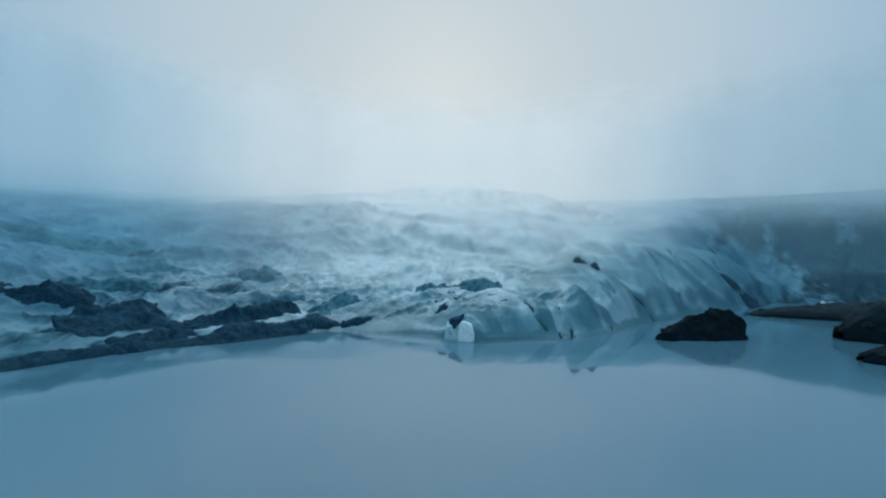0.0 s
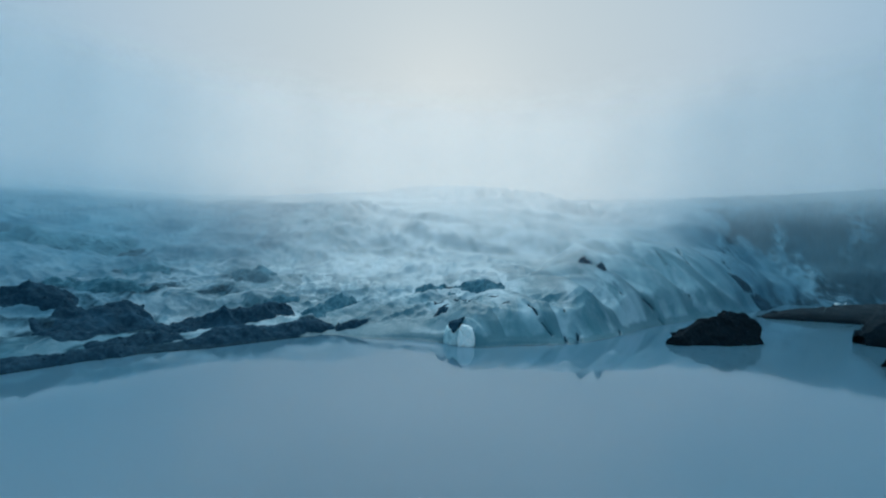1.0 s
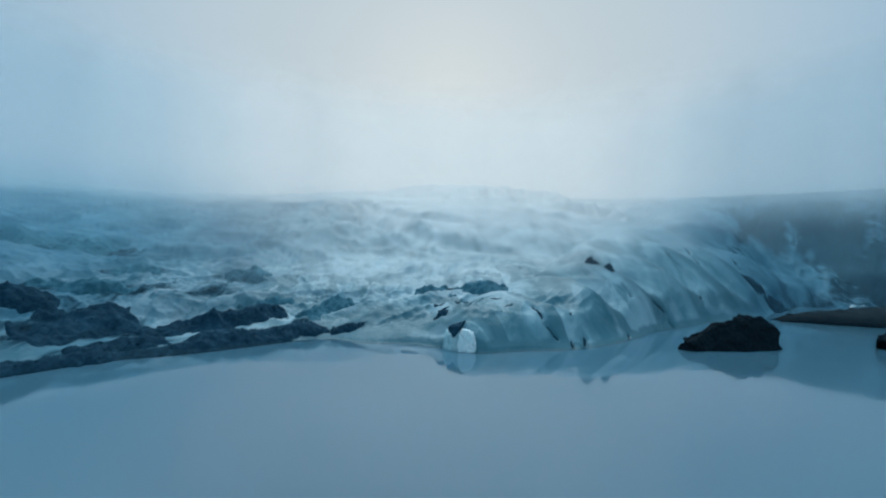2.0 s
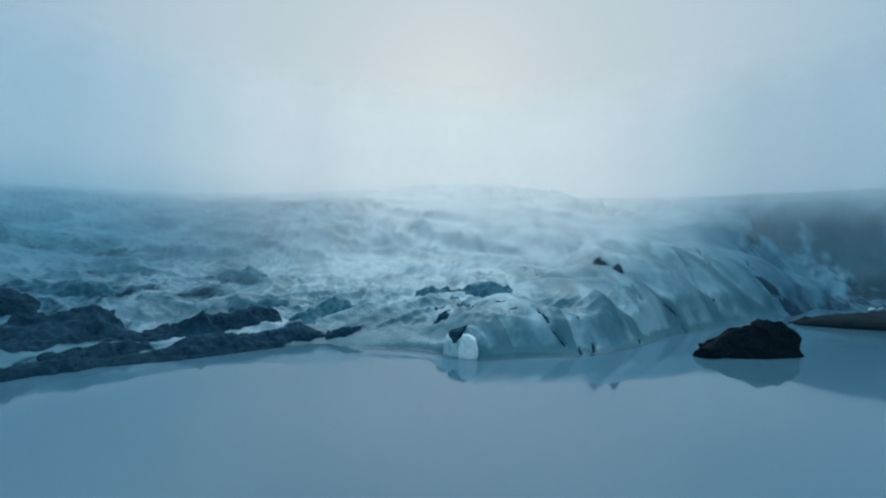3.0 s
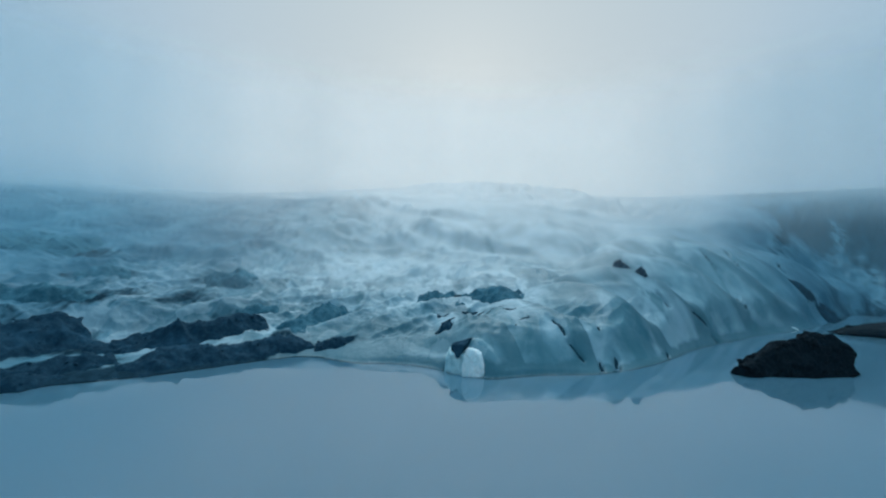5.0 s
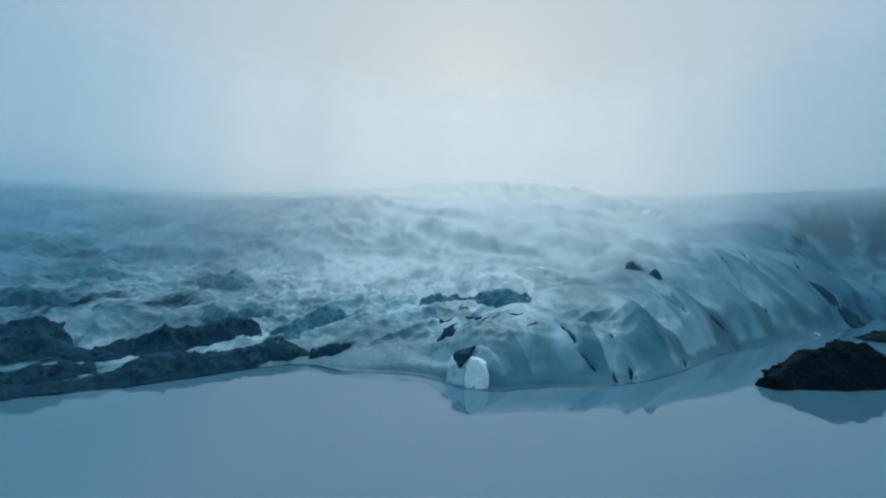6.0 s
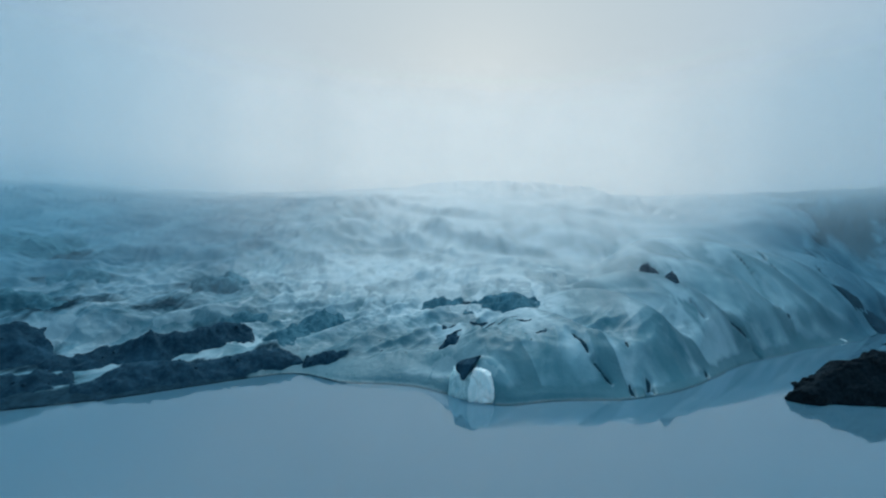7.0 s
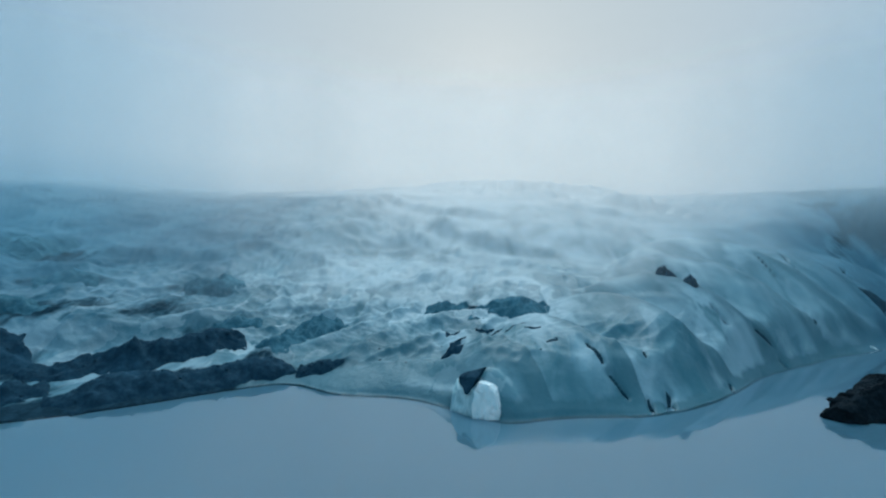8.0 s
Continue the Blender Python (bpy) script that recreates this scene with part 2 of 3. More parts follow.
def shore(x):
    xs, ys = zip(*SHORE)
    return sum(np.interp(np.asarray(x, float) + k, xs, ys) for k in (-3.6, -1.8, 0, 1.8, 3.6)) / 5 + 0.8 * fbm(np.asarray(x, float) / 9, np.asarray(x, float) * 0, 5, 2)


WIDE = np.linspace(-300, 330, 127)
EVEN = np.array([np.mean(np.interp(v + np.linspace(-28, 28, 29), *zip(*SHORE))) for v in WIDE])


# slits in the ice: ends (x, y), half width, depth
CRACKS = [(47.8, 128.0, 49.8, 124.5, 0.42, 1.2), (56.3, 129.2, 61.6, 130.8, 0.4, 1.1), (61.4, 129.5, 63.9, 127.4, 0.6, 1.2),
          (77.3, 148.6, 81.8, 144.4, 0.5, 1.2), (94.5, 176.9, 94.8, 168.1, 0.6, 1.4), (28.7, 109.4, 28.2, 106.1, 0.35, 1.0),
          (21.4, 102.6, 24.2, 100.0, 0.4, 1.0), (30.8, 104.4, 29.4, 99.8, 0.7, 1.1), (26.9, 101.6, 26.9, 98.8, 0.35, 0.9),
          (44.0, 113.6, 42.7, 108.4, 0.35, 0.8), (122.0, 196.0, 121.0, 182.0, 0.7, 1.4), (97.0, 186.0, 94.1, 176.2, 0.5, 1.2),
          (77.4, 165.9, 78.5, 156.0, 0.4, 1.0), (19.4, 107.3, 21.4, 102.6, 0.5, 0.8)]


# ways along the dome at which one shell of ice ends and the next begins
SHELLS = np.array([-400, -30, -15, 1.0, 26.0, 50.0, 73.0, 98.0, 128.0, 158.0, 190.0, 900.0])


def along(x, y):
    """Distance up from the diagonal waterline of the ice dome, and the way along it."""
    return (x - 28) * -0.59 + (y - 99) * 0.81, (x - 28) * 0.81 + (y - 99) * 0.59


def shells(x, y):
    """The way through the shell of ice at a place, 0 to 1, and the shell's length; their ends lean along the slope."""
    p, s = along(x, y)
    lean = -0.28 + 0.75 * ease(2, 30, s) - 0.15 * ease(60, 110, s)
    g = s + lean * p + 2.6 * fbm(s / 20, p / 20, 3, 2)
    k = np.searchsorted(SHELLS, g.ravel()).reshape(g.shape).clip(1, len(SHELLS) - 1)
    first, last = SHELLS[k - 1], SHELLS[k]
    return ((g - first) / (last - first)).clip(0, 1), last - first


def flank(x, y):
    """How far a place of the dome is the steep far side of a shell of ice."""
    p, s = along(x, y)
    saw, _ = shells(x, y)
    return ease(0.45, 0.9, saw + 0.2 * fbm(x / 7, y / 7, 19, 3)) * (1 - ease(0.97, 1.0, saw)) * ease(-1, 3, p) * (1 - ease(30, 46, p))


def land(x, y):
    """Height of the glacier and the slopes round the lake, over the water."""
    x, y = np.asarray(x, float), np.asarray(y, float)
    wx = x + 2.5 * fbm(x / 14, y / 14, 31, 2)
    wy = y + 2.5 * fbm(x / 14, y / 14, 37, 2)
    d = y - shore(x)
    e = np.maximum(d, 0)
    # further inland the bays of the shore no longer show
    w = np.maximum(d + (shore(x) - np.interp(x, WIDE, EVEN)) * ease(8, 55, d) * (1 - ease(140, 190, np.abs(x))), 0)
    # long slope of the glacier, flattening into the mist
    port = 1 - ease(-60, -15, x)
    far_port = 1 - ease(-0.62, 0.08, x / np.maximum(y, 60))
    up = (0.185 - 0.01 * port) * w + (0.0016 - 0.0013 * far_port) * np.maximum(w - 45, 0) ** 2
    up = up * (1 - 0.68 * port * (1 - ease(8, 46, w)))
    # flat ice behind the front in the middle, then the ice fall
    step = wy + 9 * fbm(x / 32, y / 60, 29, 3) - 0.1 * np.abs(x - 20)
    steps = np.interp(step, [95, 110, 130, 157, 178, 196, 226, 250, 285, 330, 430, 700], [0, 3.5, 5.5, 12, 13, 16, 30, 36, 46, 55, 78, 125])
    ratio = x / np.maximum(y, 60)
    middle = ease(-0.33, -0.1, ratio) * (1 - ease(0.5, 0.85, ratio)) * ease(6, 30, w)
    up = up + (steps - up) * middle
    side = ease(105, 160, x)
    up = up * (1 + 0.5 * side)
    away = np.hypot(x, np.maximum(y, 60))
    most = 10 + away * (0.142 - 0.046 * far_port - 0.02 * ease(60, 150, x))
    up = -5 * np.log(np.exp(-np.minimum(up, 300) / 5) + np.exp(-most / 5))
    up = np.maximum(up, 0)
    # front lip over the water
    lip = 1.5 * (1 - np.exp(-e / 1.6)) * (0.35 + 0.65 * np.exp(-((x + 6) / 9) ** 2) + 0.4 * np.exp(-((x - 10) / 6) ** 2))
    lip = lip * np.exp(-e / 30) + 3.3 * np.exp(-((x - 4.8) / 3.6) ** 2 - ((y - 97.0) / 2.7) ** 2)
    # rounded dome on the diagonal shore
    p, s = along(x, y)
    cap = np.interp(s, [-32, -12, 5, 20, 34, 60, 80, 112, 145, 175], [3, 5.5, 7.2, 11.5, 15.3, 19.5, 24.5, 20.5, 20, 8]) * ease(-40, -14, s)
    q = np.maximum(p + 1.2, 0)
    prof = 1 - np.exp(-(q / np.maximum(0.78 * cap, 1.5)) ** 1.25)
    brow = np.interp(s, [0, 30, 80, 140], [20, 22, 50, 56])
    dome = cap * prof * (1 - 0.5 * ease(0, 26, p - brow)) * ease(-1.5, 7, e)
    # overlapping shells of the dome, steep on their far side
    saw, long = shells(x, y)
    shell = np.where(saw < 0.74, np.sin(np.pi * np.minimum(saw / 0.74, 1) / 2) ** 1.3, 1 - ease(0.74, 1.0, saw) ** 0.8)
    dome = dome + np.minimum(0.19 * long, 4.2) * (shell - 0.55) * ease(2, 9, dome) * ease(1, 15, e)
    g2 = (s + 0.35 * p + 3.0 * fbm(s / 13, p / 13, 13, 2)) / 8.5
    saw2 = g2 - np.floor(g2)
    dome = dome + 0.3 * (np.where(saw2 < 0.75, saw2 / 0.75, 1 - ease(0.75, 1, saw2)) - 0.5) * ease(0.45, 0.7, vnoise(s / 22, p / 22, 15)) * ease(2, 9, dome) * ease(0, 7, e)
    z = np.maximum(up + lip, dome) + 0.15 * np.minimum(up + lip, dome)
    # broken ice away from the dome
    ax, ay = wx * 0.75 - wy * 0.66, wx * 0.66 + wy * 0.75
    rough = (1 - ease(4, 12, dome)) * ease(1, 12 + 22 * port, e)
    far = ease(60, 140, e)
    z = z + rough * (2.2 * fbm(ax / 9, ay / 26, 41, 3, True) + 0.9 * fbm(wx / 7, wy / 7, 47, 3, True) + 0.35 * fbm(x / 2.6, y / 3.4, 49, 3, True) * (1 - 0.7 * far))
    # ice fall: upright ribs and blocks behind
    fall = ease(-75, -35, x) * (1 - ease(85, 120, x))
    z = z + far * (1 - fall) * 3.2 * fbm(wx / 45, wy / 45, 55, 4)
    z = z + far * fall * (9.5 * fbm(wx / 30, wy / 38, 53, 3, True) + 2.4 * fbm(wx / 10, wy / 44, 59, 2, True)) * (1 - ease(4, 12, dome))
    z = z + ease(3, 9, dome) * (0.25 * fbm(wx / 9, wy / 9, 61, 3))
    for cx, cy, bx, by, w, deep in CRACKS:
        lx, ly = bx - cx, by - cy
        n = np.hypot(lx, ly)
        t = ((x - cx) * lx + (y - cy) * ly) / n ** 2
        off = np.abs((x - cx) * ly - (y - cy) * lx) / n + 0.5 * fbm(x * 0.5, y * 0.5, 71, 3)
        z = z - 0.8 * deep * np.exp(-(off / (0.6 * w + 0.08)) ** 2) * ease(0, 0.15, t) * (1 - ease(0.85, 1, t))
    return np.where(d > 0, z * ease(-0.5, 0.6, d) + 0.02, -2.5 * ease(0, 5, -d))
# ---- end of land form ----


# ---- the setting ----
def mesh_from_grid(name, xs, ys, zs, mat, smooth=True):
    """One sheet from grids of places."""
    rows, cols = xs.shape
    mesh = bpy.data.meshes.new(name)
    k = np.arange(rows * cols).reshape(rows, cols)
    quads = np.stack([k[:-1, :-1], k[:-1, 1:], k[1:, 1:], k[1:, :-1]], -1).reshape(-1, 4)
    mesh.vertices.add(rows * cols)
    mesh.vertices.foreach_set("co", np.stack([xs, ys, zs], -1).astype(np.float32).ravel())
    mesh.loops.add(quads.size)
    mesh.loops.foreach_set("vertex_index", quads.astype(np.int32).ravel())
    mesh.polygons.add(len(quads))
    mesh.polygons.foreach_set("loop_start", np.arange(0, quads.size, 4, dtype=np.int32))
    mesh.update(calc_edges=True)
    mesh.polygons.foreach_set("use_smooth", np.full(len(quads), smooth))
    mesh.materials.append(mat)
    return mesh


def give(mesh, name, values):
    mesh.attributes.new(name, "FLOAT", "POINT").data.foreach_set("value", values.astype(np.float32).ravel())


# heaps of dirt: ends, half width, height, outline of the crest
RIDGES = [
    ((-48, 87.2), (-27, 107.5), 3.4, 1.5, [(0, .3), (.2, .7), (.45, .7), (.6, .55), (.85, 1), (.95, .7), (1, .3)]),
    ((-57, 92), (-37, 112), 4.0, 1.8, [(0, .3), (.3, .6), (.45, 1.3), (.5, .75), (.72, .85), (.9, .75), (1, .4)]),
    ((-72, 82), (-60, 97), 5.0, 1.3, [(0, .5), (.4, .7), (.8, 1), (1, .4)]),
    ((-66, 69.5), (-52, 84), 2.8, 1.5, [(0, .4), (.5, .9), (.8, .7), (1, .3)]),
    ((-61, 80.5), (-51, 91), 3.2, 1.8, [(0, .5), (.5, 1), (1, .3)]),
    ((-31, 109), (-23, 126), 3.4, 2.2, [(0, .3), (.5, .8), (.8, 1), (1, .3)]),
    ((-24, 104.4), (-17, 106), 2.0, 1.5, [(0, .4), (.45, 1), (1, .3)]),
    ((1, 130), (18, 127), 5.5, 2.2, [(0, 0), (.2, .3), (.45, .75), (.62, 1), (.8, .6), (1, 0)]),
    ((-8, 134), (2, 132), 3.0, 1.6, [(0, 0), (.4, .9), (.7, .6), (1, 0)]),
    ((-84, 98), (-66, 105), 3.0, 1.8, [(0, .4), (.6, 1), (1, .3)]),
    ((-58, 127), (-48, 133), 4.0, 2.2, [(0, .3), (.6, 1), (1, .3)]),
    ((-46, 113), (-37, 119), 2.2, 1.2, [(0, .3), (.6, 1), (1, .3)]),
    ((-112, 121), (-86, 125), 8.0, 1.8, [(0, .3), (.4, .5), (.8, 1), (1, .2)]),
    ((-88, 84), (-72, 92), 4.0, 1.4, [(0, .5), (.4, .8), (.7, 1), (1, .3)]),
    ((-78, 113), (-70, 119), 3.0, 1.8, [(0, .3), (.6, 1), (1, .3)]),
]


def dirtiness(x, y):
    """How far dirt covers the ice: bands along the flow, slopes at both sides; it also darkens the slits."""
    d = y - shore(x)
    left = 1 - ease(-34, 4, x)
    right = ease(112, 145, x)
    wx, wy = x + 3 * fbm(x / 15, y / 15, 83, 2), y + 3 * fbm(x / 15, y / 15, 87, 2)
    bands = fbm((wx * 0.75 - wy * 0.66) / 10, (wx * 0.66 + wy * 0.75) / 38, 81, 3)
    v = 0.06 + left * (0.10 + 0.62 * bands) * (1 - 0.5 * ease(40, 110, d))
    v = v + right * (0.2 + 0.4 * bands) + 0.42 * ease(118, 205, x + 30 * bands)
    v = v + 0.3 * np.exp(-((x + 68) / 14) ** 2 - ((y - 86) / 11) ** 2) * (0.6 + 1.5 * bands)
    v = v + 0.12 * (1 - ease(-125, -50, x)) * ease(25, 65, d)
    v = v + 0.34 * np.exp(-((x + 6) / 14) ** 2 - ((d - 8) / 7) ** 2) * (0.7 + bands)
    v = v + 0.42 * (1 - ease(1.5, 6, d + 3 * bands)) * (1 - ease(-31, -24, x))
    for (ax, ay), (bx, by), width, height, peaks in RIDGES:
        lx, ly = bx - ax, by - ay
        n = np.hypot(lx, ly)
        t = ((wx - ax) * lx + (wy - ay) * ly) / n ** 2
        off = np.hypot(wx - ax - t.clip(0, 1) * lx, wy - ay - t.clip(0, 1) * ly)
        v = v + 0.3 * (1 - ease(width * 0.3, width * 1.2, off))
    # darkens a line along each slit
    for cx, cy, bx, by, w, deep in CRACKS:
        lx, ly = bx - cx, by - cy
        n = np.hypot(lx, ly)
        t = ((x - cx) * lx + (y - cy) * ly) / n ** 2
        off = np.abs((x - cx) * ly - (y - cy) * lx) / n + 0.35 * fbm(x * 0.6, y * 0.6, 71, 2)
        v = v + 0.8 * np.exp(-(off / (0.5 * w + 0.09)) ** 2) * ease(0, 0.15, t) * (1 - ease(0.85, 1, t))
    return np.clip(v, 0, 1) * (1 - haze_paleness(x, y))


def haze_blueness(x, y):
    """Where blue haze is put into the ice colour: both outer slopes of the tongue."""
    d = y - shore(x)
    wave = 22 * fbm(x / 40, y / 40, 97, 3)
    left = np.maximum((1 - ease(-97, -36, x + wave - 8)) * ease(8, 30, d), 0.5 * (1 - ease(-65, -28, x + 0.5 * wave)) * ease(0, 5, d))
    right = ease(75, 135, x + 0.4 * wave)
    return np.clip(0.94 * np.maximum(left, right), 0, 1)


def haze_white(x, y):
    """Broken ice behind the dome, whitened so its colour stands in for bright mist."""
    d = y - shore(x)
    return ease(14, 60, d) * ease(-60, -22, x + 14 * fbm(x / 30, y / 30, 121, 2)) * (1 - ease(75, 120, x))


def blue_shading(x, y):
    """Darker blue ice colour: shade put on the shells' flanks, the foot over the water, a patch by the lip."""
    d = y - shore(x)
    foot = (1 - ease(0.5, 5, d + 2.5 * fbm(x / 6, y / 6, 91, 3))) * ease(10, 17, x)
    brink = 1 - ease(0.5, 2.2, d + 0.8 * fbm(x / 2, y / 2, 93, 3))
    lip_patch = np.exp(-((x + 8) / 14) ** 2) * np.exp(-((d - 8) / 8) ** 2) * 0.85
    return np.clip(np.maximum(flank(x, y), 0.3 * foot) + lip_patch + 0.35 * ease(60, 110, x) + 0.8 * brink, 0, 1)


def crushing(x, y):
    """How far the ice is broken into shards: most everywhere, least on the rounded dome."""
    p, s = along(x, y)
    dome = ease(-7, 1, p) * (1 - ease(22, 40, p - 0.25 * np.maximum(s, 0))) * ease(-27, -12, s)
    return (1 - 0.88 * dome) * (0.6 + 0.4 * vnoise(x / 17, y / 17, 131)) * (1 - 0.6 * ease(45, 110, y - shore(x)))


def haze_paleness(x, y):
    """Upper glacier coloured close to the misty sky: haze put into its colour."""
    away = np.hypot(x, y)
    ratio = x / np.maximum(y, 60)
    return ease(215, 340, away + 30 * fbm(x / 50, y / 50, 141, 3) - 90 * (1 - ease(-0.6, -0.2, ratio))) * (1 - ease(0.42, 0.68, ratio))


def build_glacier():
    u = np.concatenate([np.linspace(-3.2, -1.12, 60)[:-1], np.linspace(-1.12, 1.2, 900), np.linspace(1.2, 3.2, 60)[1:]])
    y = np.concatenate([np.linspace(-120, 58, 40)[:-1], np.linspace(58, 84, 60)[:-1], np.linspace(84, 135, 190)[:-1], 135 * (700 / 135) ** np.linspace(0, 1, 190)])
    reach = np.maximum(y, 80)
    xs = u[None, :] * reach[:, None]
    ys = np.repeat(y[:, None], len(u), 1)
    zs = land(xs, ys)
    mesh = mesh_from_grid("glacier", xs, ys, zs, ICE)
    give(mesh, "dirt", dirtiness(xs, ys))
    give(mesh, "blue_shade", blue_shading(xs, ys))
    give(mesh, "haze_blue", haze_blueness(xs, ys))
    give(mesh, "haze_white", haze_white(xs, ys))
    give(mesh, "crushed", crushing(xs, ys))
    give(mesh, "haze_pale", haze_paleness(xs, ys))
    return tagged(new("glacier", mesh), "blue-grey glacier tongue with dirt bands reaching the lake", "glacier", kind="structure")


build_glacier()
wx, wy = np.meshgrid(np.linspace(-2500, 2500, 26), np.linspace(-2500, 2500, 26))
lake = tagged(new("water", mesh_from_grid("water", wx, wy, wx * 0, WATER)), "still milky grey-blue glacial lake water", "lake", kind="structure")
silt = tagged(new("lake_silt", mesh_from_grid("lake_silt", wx, wy, wx * 0 - 0.12, LAKE_SILT)), "pale blue-grey rock flour clouding the lake", "silt", kind="structure")


# ---- things ----
def stone_mesh(name, seed, mat):
    bm = bmesh.new()
    bmesh.ops.create_icosphere(bm, subdivisions=2, radius=1)
    for v in bm.verts:
        v.co += noise.noise_vector(v.co * 1.1 + Vector((seed * 3.7, 0, 0))) * 0.45
        v.co.z *= 0.7
    mesh = bpy.data.meshes.new(name)
    bm.to_mesh(mesh)
    bm.free()
    mesh.materials.append(mat)
    return mesh


STONES = [stone_mesh("stone", k, MORAINE) for k in range(6)]


def debris_ridge(name, a, b, width, height, peaks, seed, mat=None, sink=0.45, label="dark gravel ridge on the glacier ice", stones=8):
    """A heap of dirt and stones along the line from a to b, on the ice; peaks: (way along, share of the height)."""
    (ax, ay), (bx, by) = a, b
    n = math.hypot(bx - ax, by - ay)
    cols, rows = max(20, int(1.2 * n / 0.3)), max(16, int(3 * width / 0.3))
    u, v = np.meshgrid(np.linspace(-0.1, 1.1, cols), np.linspace(-1.5, 1.5, rows))
    tx, ty = (bx - ax) / n, (by - ay) / n
    px = ax + u * (bx - ax) - ty * v * width
    py = ay + u * (by - ay) + tx * v * width
    at, share = zip(*peaks)
    crest = np.interp(u + 0.03 * fbm(px / 2, py / 2, seed + 1, 3), at, share) * ease(-0.08, 0.05, u) * (1 - ease(0.95, 1.08, u))
    bend = 0.45 * fbm(u * n / 8, u * 0, seed + 3, 3)
    tent = np.maximum(1 - np.abs(v + bend) ** 1.5, -0.5)
    shape = crest * tent ** 1 + 0.6 * fbm(px / 6, py / 6, seed + 5, 3) * ease(0, .3, crest) + 0.34 * fbm(px / 2.1, py / 2.1, seed + 6, 4, True) * ease(0, .3, crest)
    shape = shape + (0.45 * fbm(px / (0.6 * width), py / (0.6 * width), seed + 8, 3) * ease(0, .3, crest) if width < 2 else 0)
    rim = np.maximum(np.abs(u - 0.5) / 0.6, np.abs(v) / 1.5)
    zs = np.maximum(land(px, py), -0.4) + height * 1.25 * (shape - sink * 0.35) - 1.5 * ease(0.8, 1, rim)
    ob = new(name, mesh_from_grid(name, px, py, zs, mat or MORAINE))
    rnd = random.Random(seed)
    for k in range(stones):
        i, j = rnd.randrange(int(rows * .3), int(rows * .7)), rnd.randrange(int(cols * .15), int(cols * .85))
        stone = new("stone", STONES[rnd.randrange(6)])
        size = rnd.uniform(0.15, 0.35) * min(1, height / 2)
        stone.parent = ob
        stone["label"] = "loose dark angular stone"
        stone.matrix_basis = pose(px[i, j], py[i, j], zs[i, j] + 0.2 * size, 0, 0, rnd.uniform(0, 360)) @ Matrix.Diagonal((size, size * rnd.uniform(.7, 1.2), size, 1))
    return tagged(ob, label, "debris ridge", "debris ridges on the ice")


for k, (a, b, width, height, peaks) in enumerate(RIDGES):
    # farther ridges take the copy with haze in its colour
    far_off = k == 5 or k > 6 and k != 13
    debris_ridge("debris_ridge", a, b, width, height, peaks, 100 + 7 * k, HAZED_DIRT if far_off else MORAINE,
                 label="gravel ridge on the glacier ice with blue haze in its colour" if far_off else "dark gravel ridge on the glacier ice", stones=0 if far_off else 8)


def dirt_clump(a, b, width, height, seed):
    ob = debris_ridge("dirt_clump", a, b, width, height, [(0, .4), (.4, 1), (.7, .7), (1, .3)], seed, MORAINE, 0.2, "small dark dirt clump lying on the ice", 2)
    ob["category"], ob["group"] = "dirt clump", "dirt clumps on the ice"
    return ob


for k, (a, b, width, height) in enumerate([((-1.9, 106.3), (1.0, 105.6), 0.9, 0.9), ((41.4, 137.4), (44.6, 135.2), 1.5, 2.0), ((45.7, 134.0), (47.3, 131.8), 0.8, 1.2),
                                           ((113, 171.6), (121, 175.7), 2.6, 1.2), ((120, 169.8), (133, 179), 2.4, 1.3)]):
    dirt_clump(a, b, width, height, 300 + 11 * k)
rnd = random.Random(12)
for k in range(12):
    x, y = rnd.uniform(-4, 21), rnd.uniform(105, 119)
    n, turn = rnd.uniform(1.6, 4.5), rnd.uniform(-0.1, 0.5)
    dirt_clump((x, y), (x + n * math.cos(turn), y + n * math.sin(turn)), rnd.uniform(0.25, 0.5), rnd.uniform(0.1, 0.22), 500 + 13 * k)
for k in range(14):
    x, y = rnd.uniform(-20, 14), rnd.uniform(101, 116)
    size = rnd.uniform(0.07, 0.15)
    stone = tagged(new("stone", STONES[rnd.randrange(6)]), "small dark stone lying on the glacier ice", "stone", "stones on the ice")
    stone.matrix_basis = pose(x, y, float(land(x, y)) + 0.25 * size, 0, 0, rnd.uniform(0, 360)) @ Matrix.Diagonal((size * rnd.uniform(1, 1.6), size, size, 1))


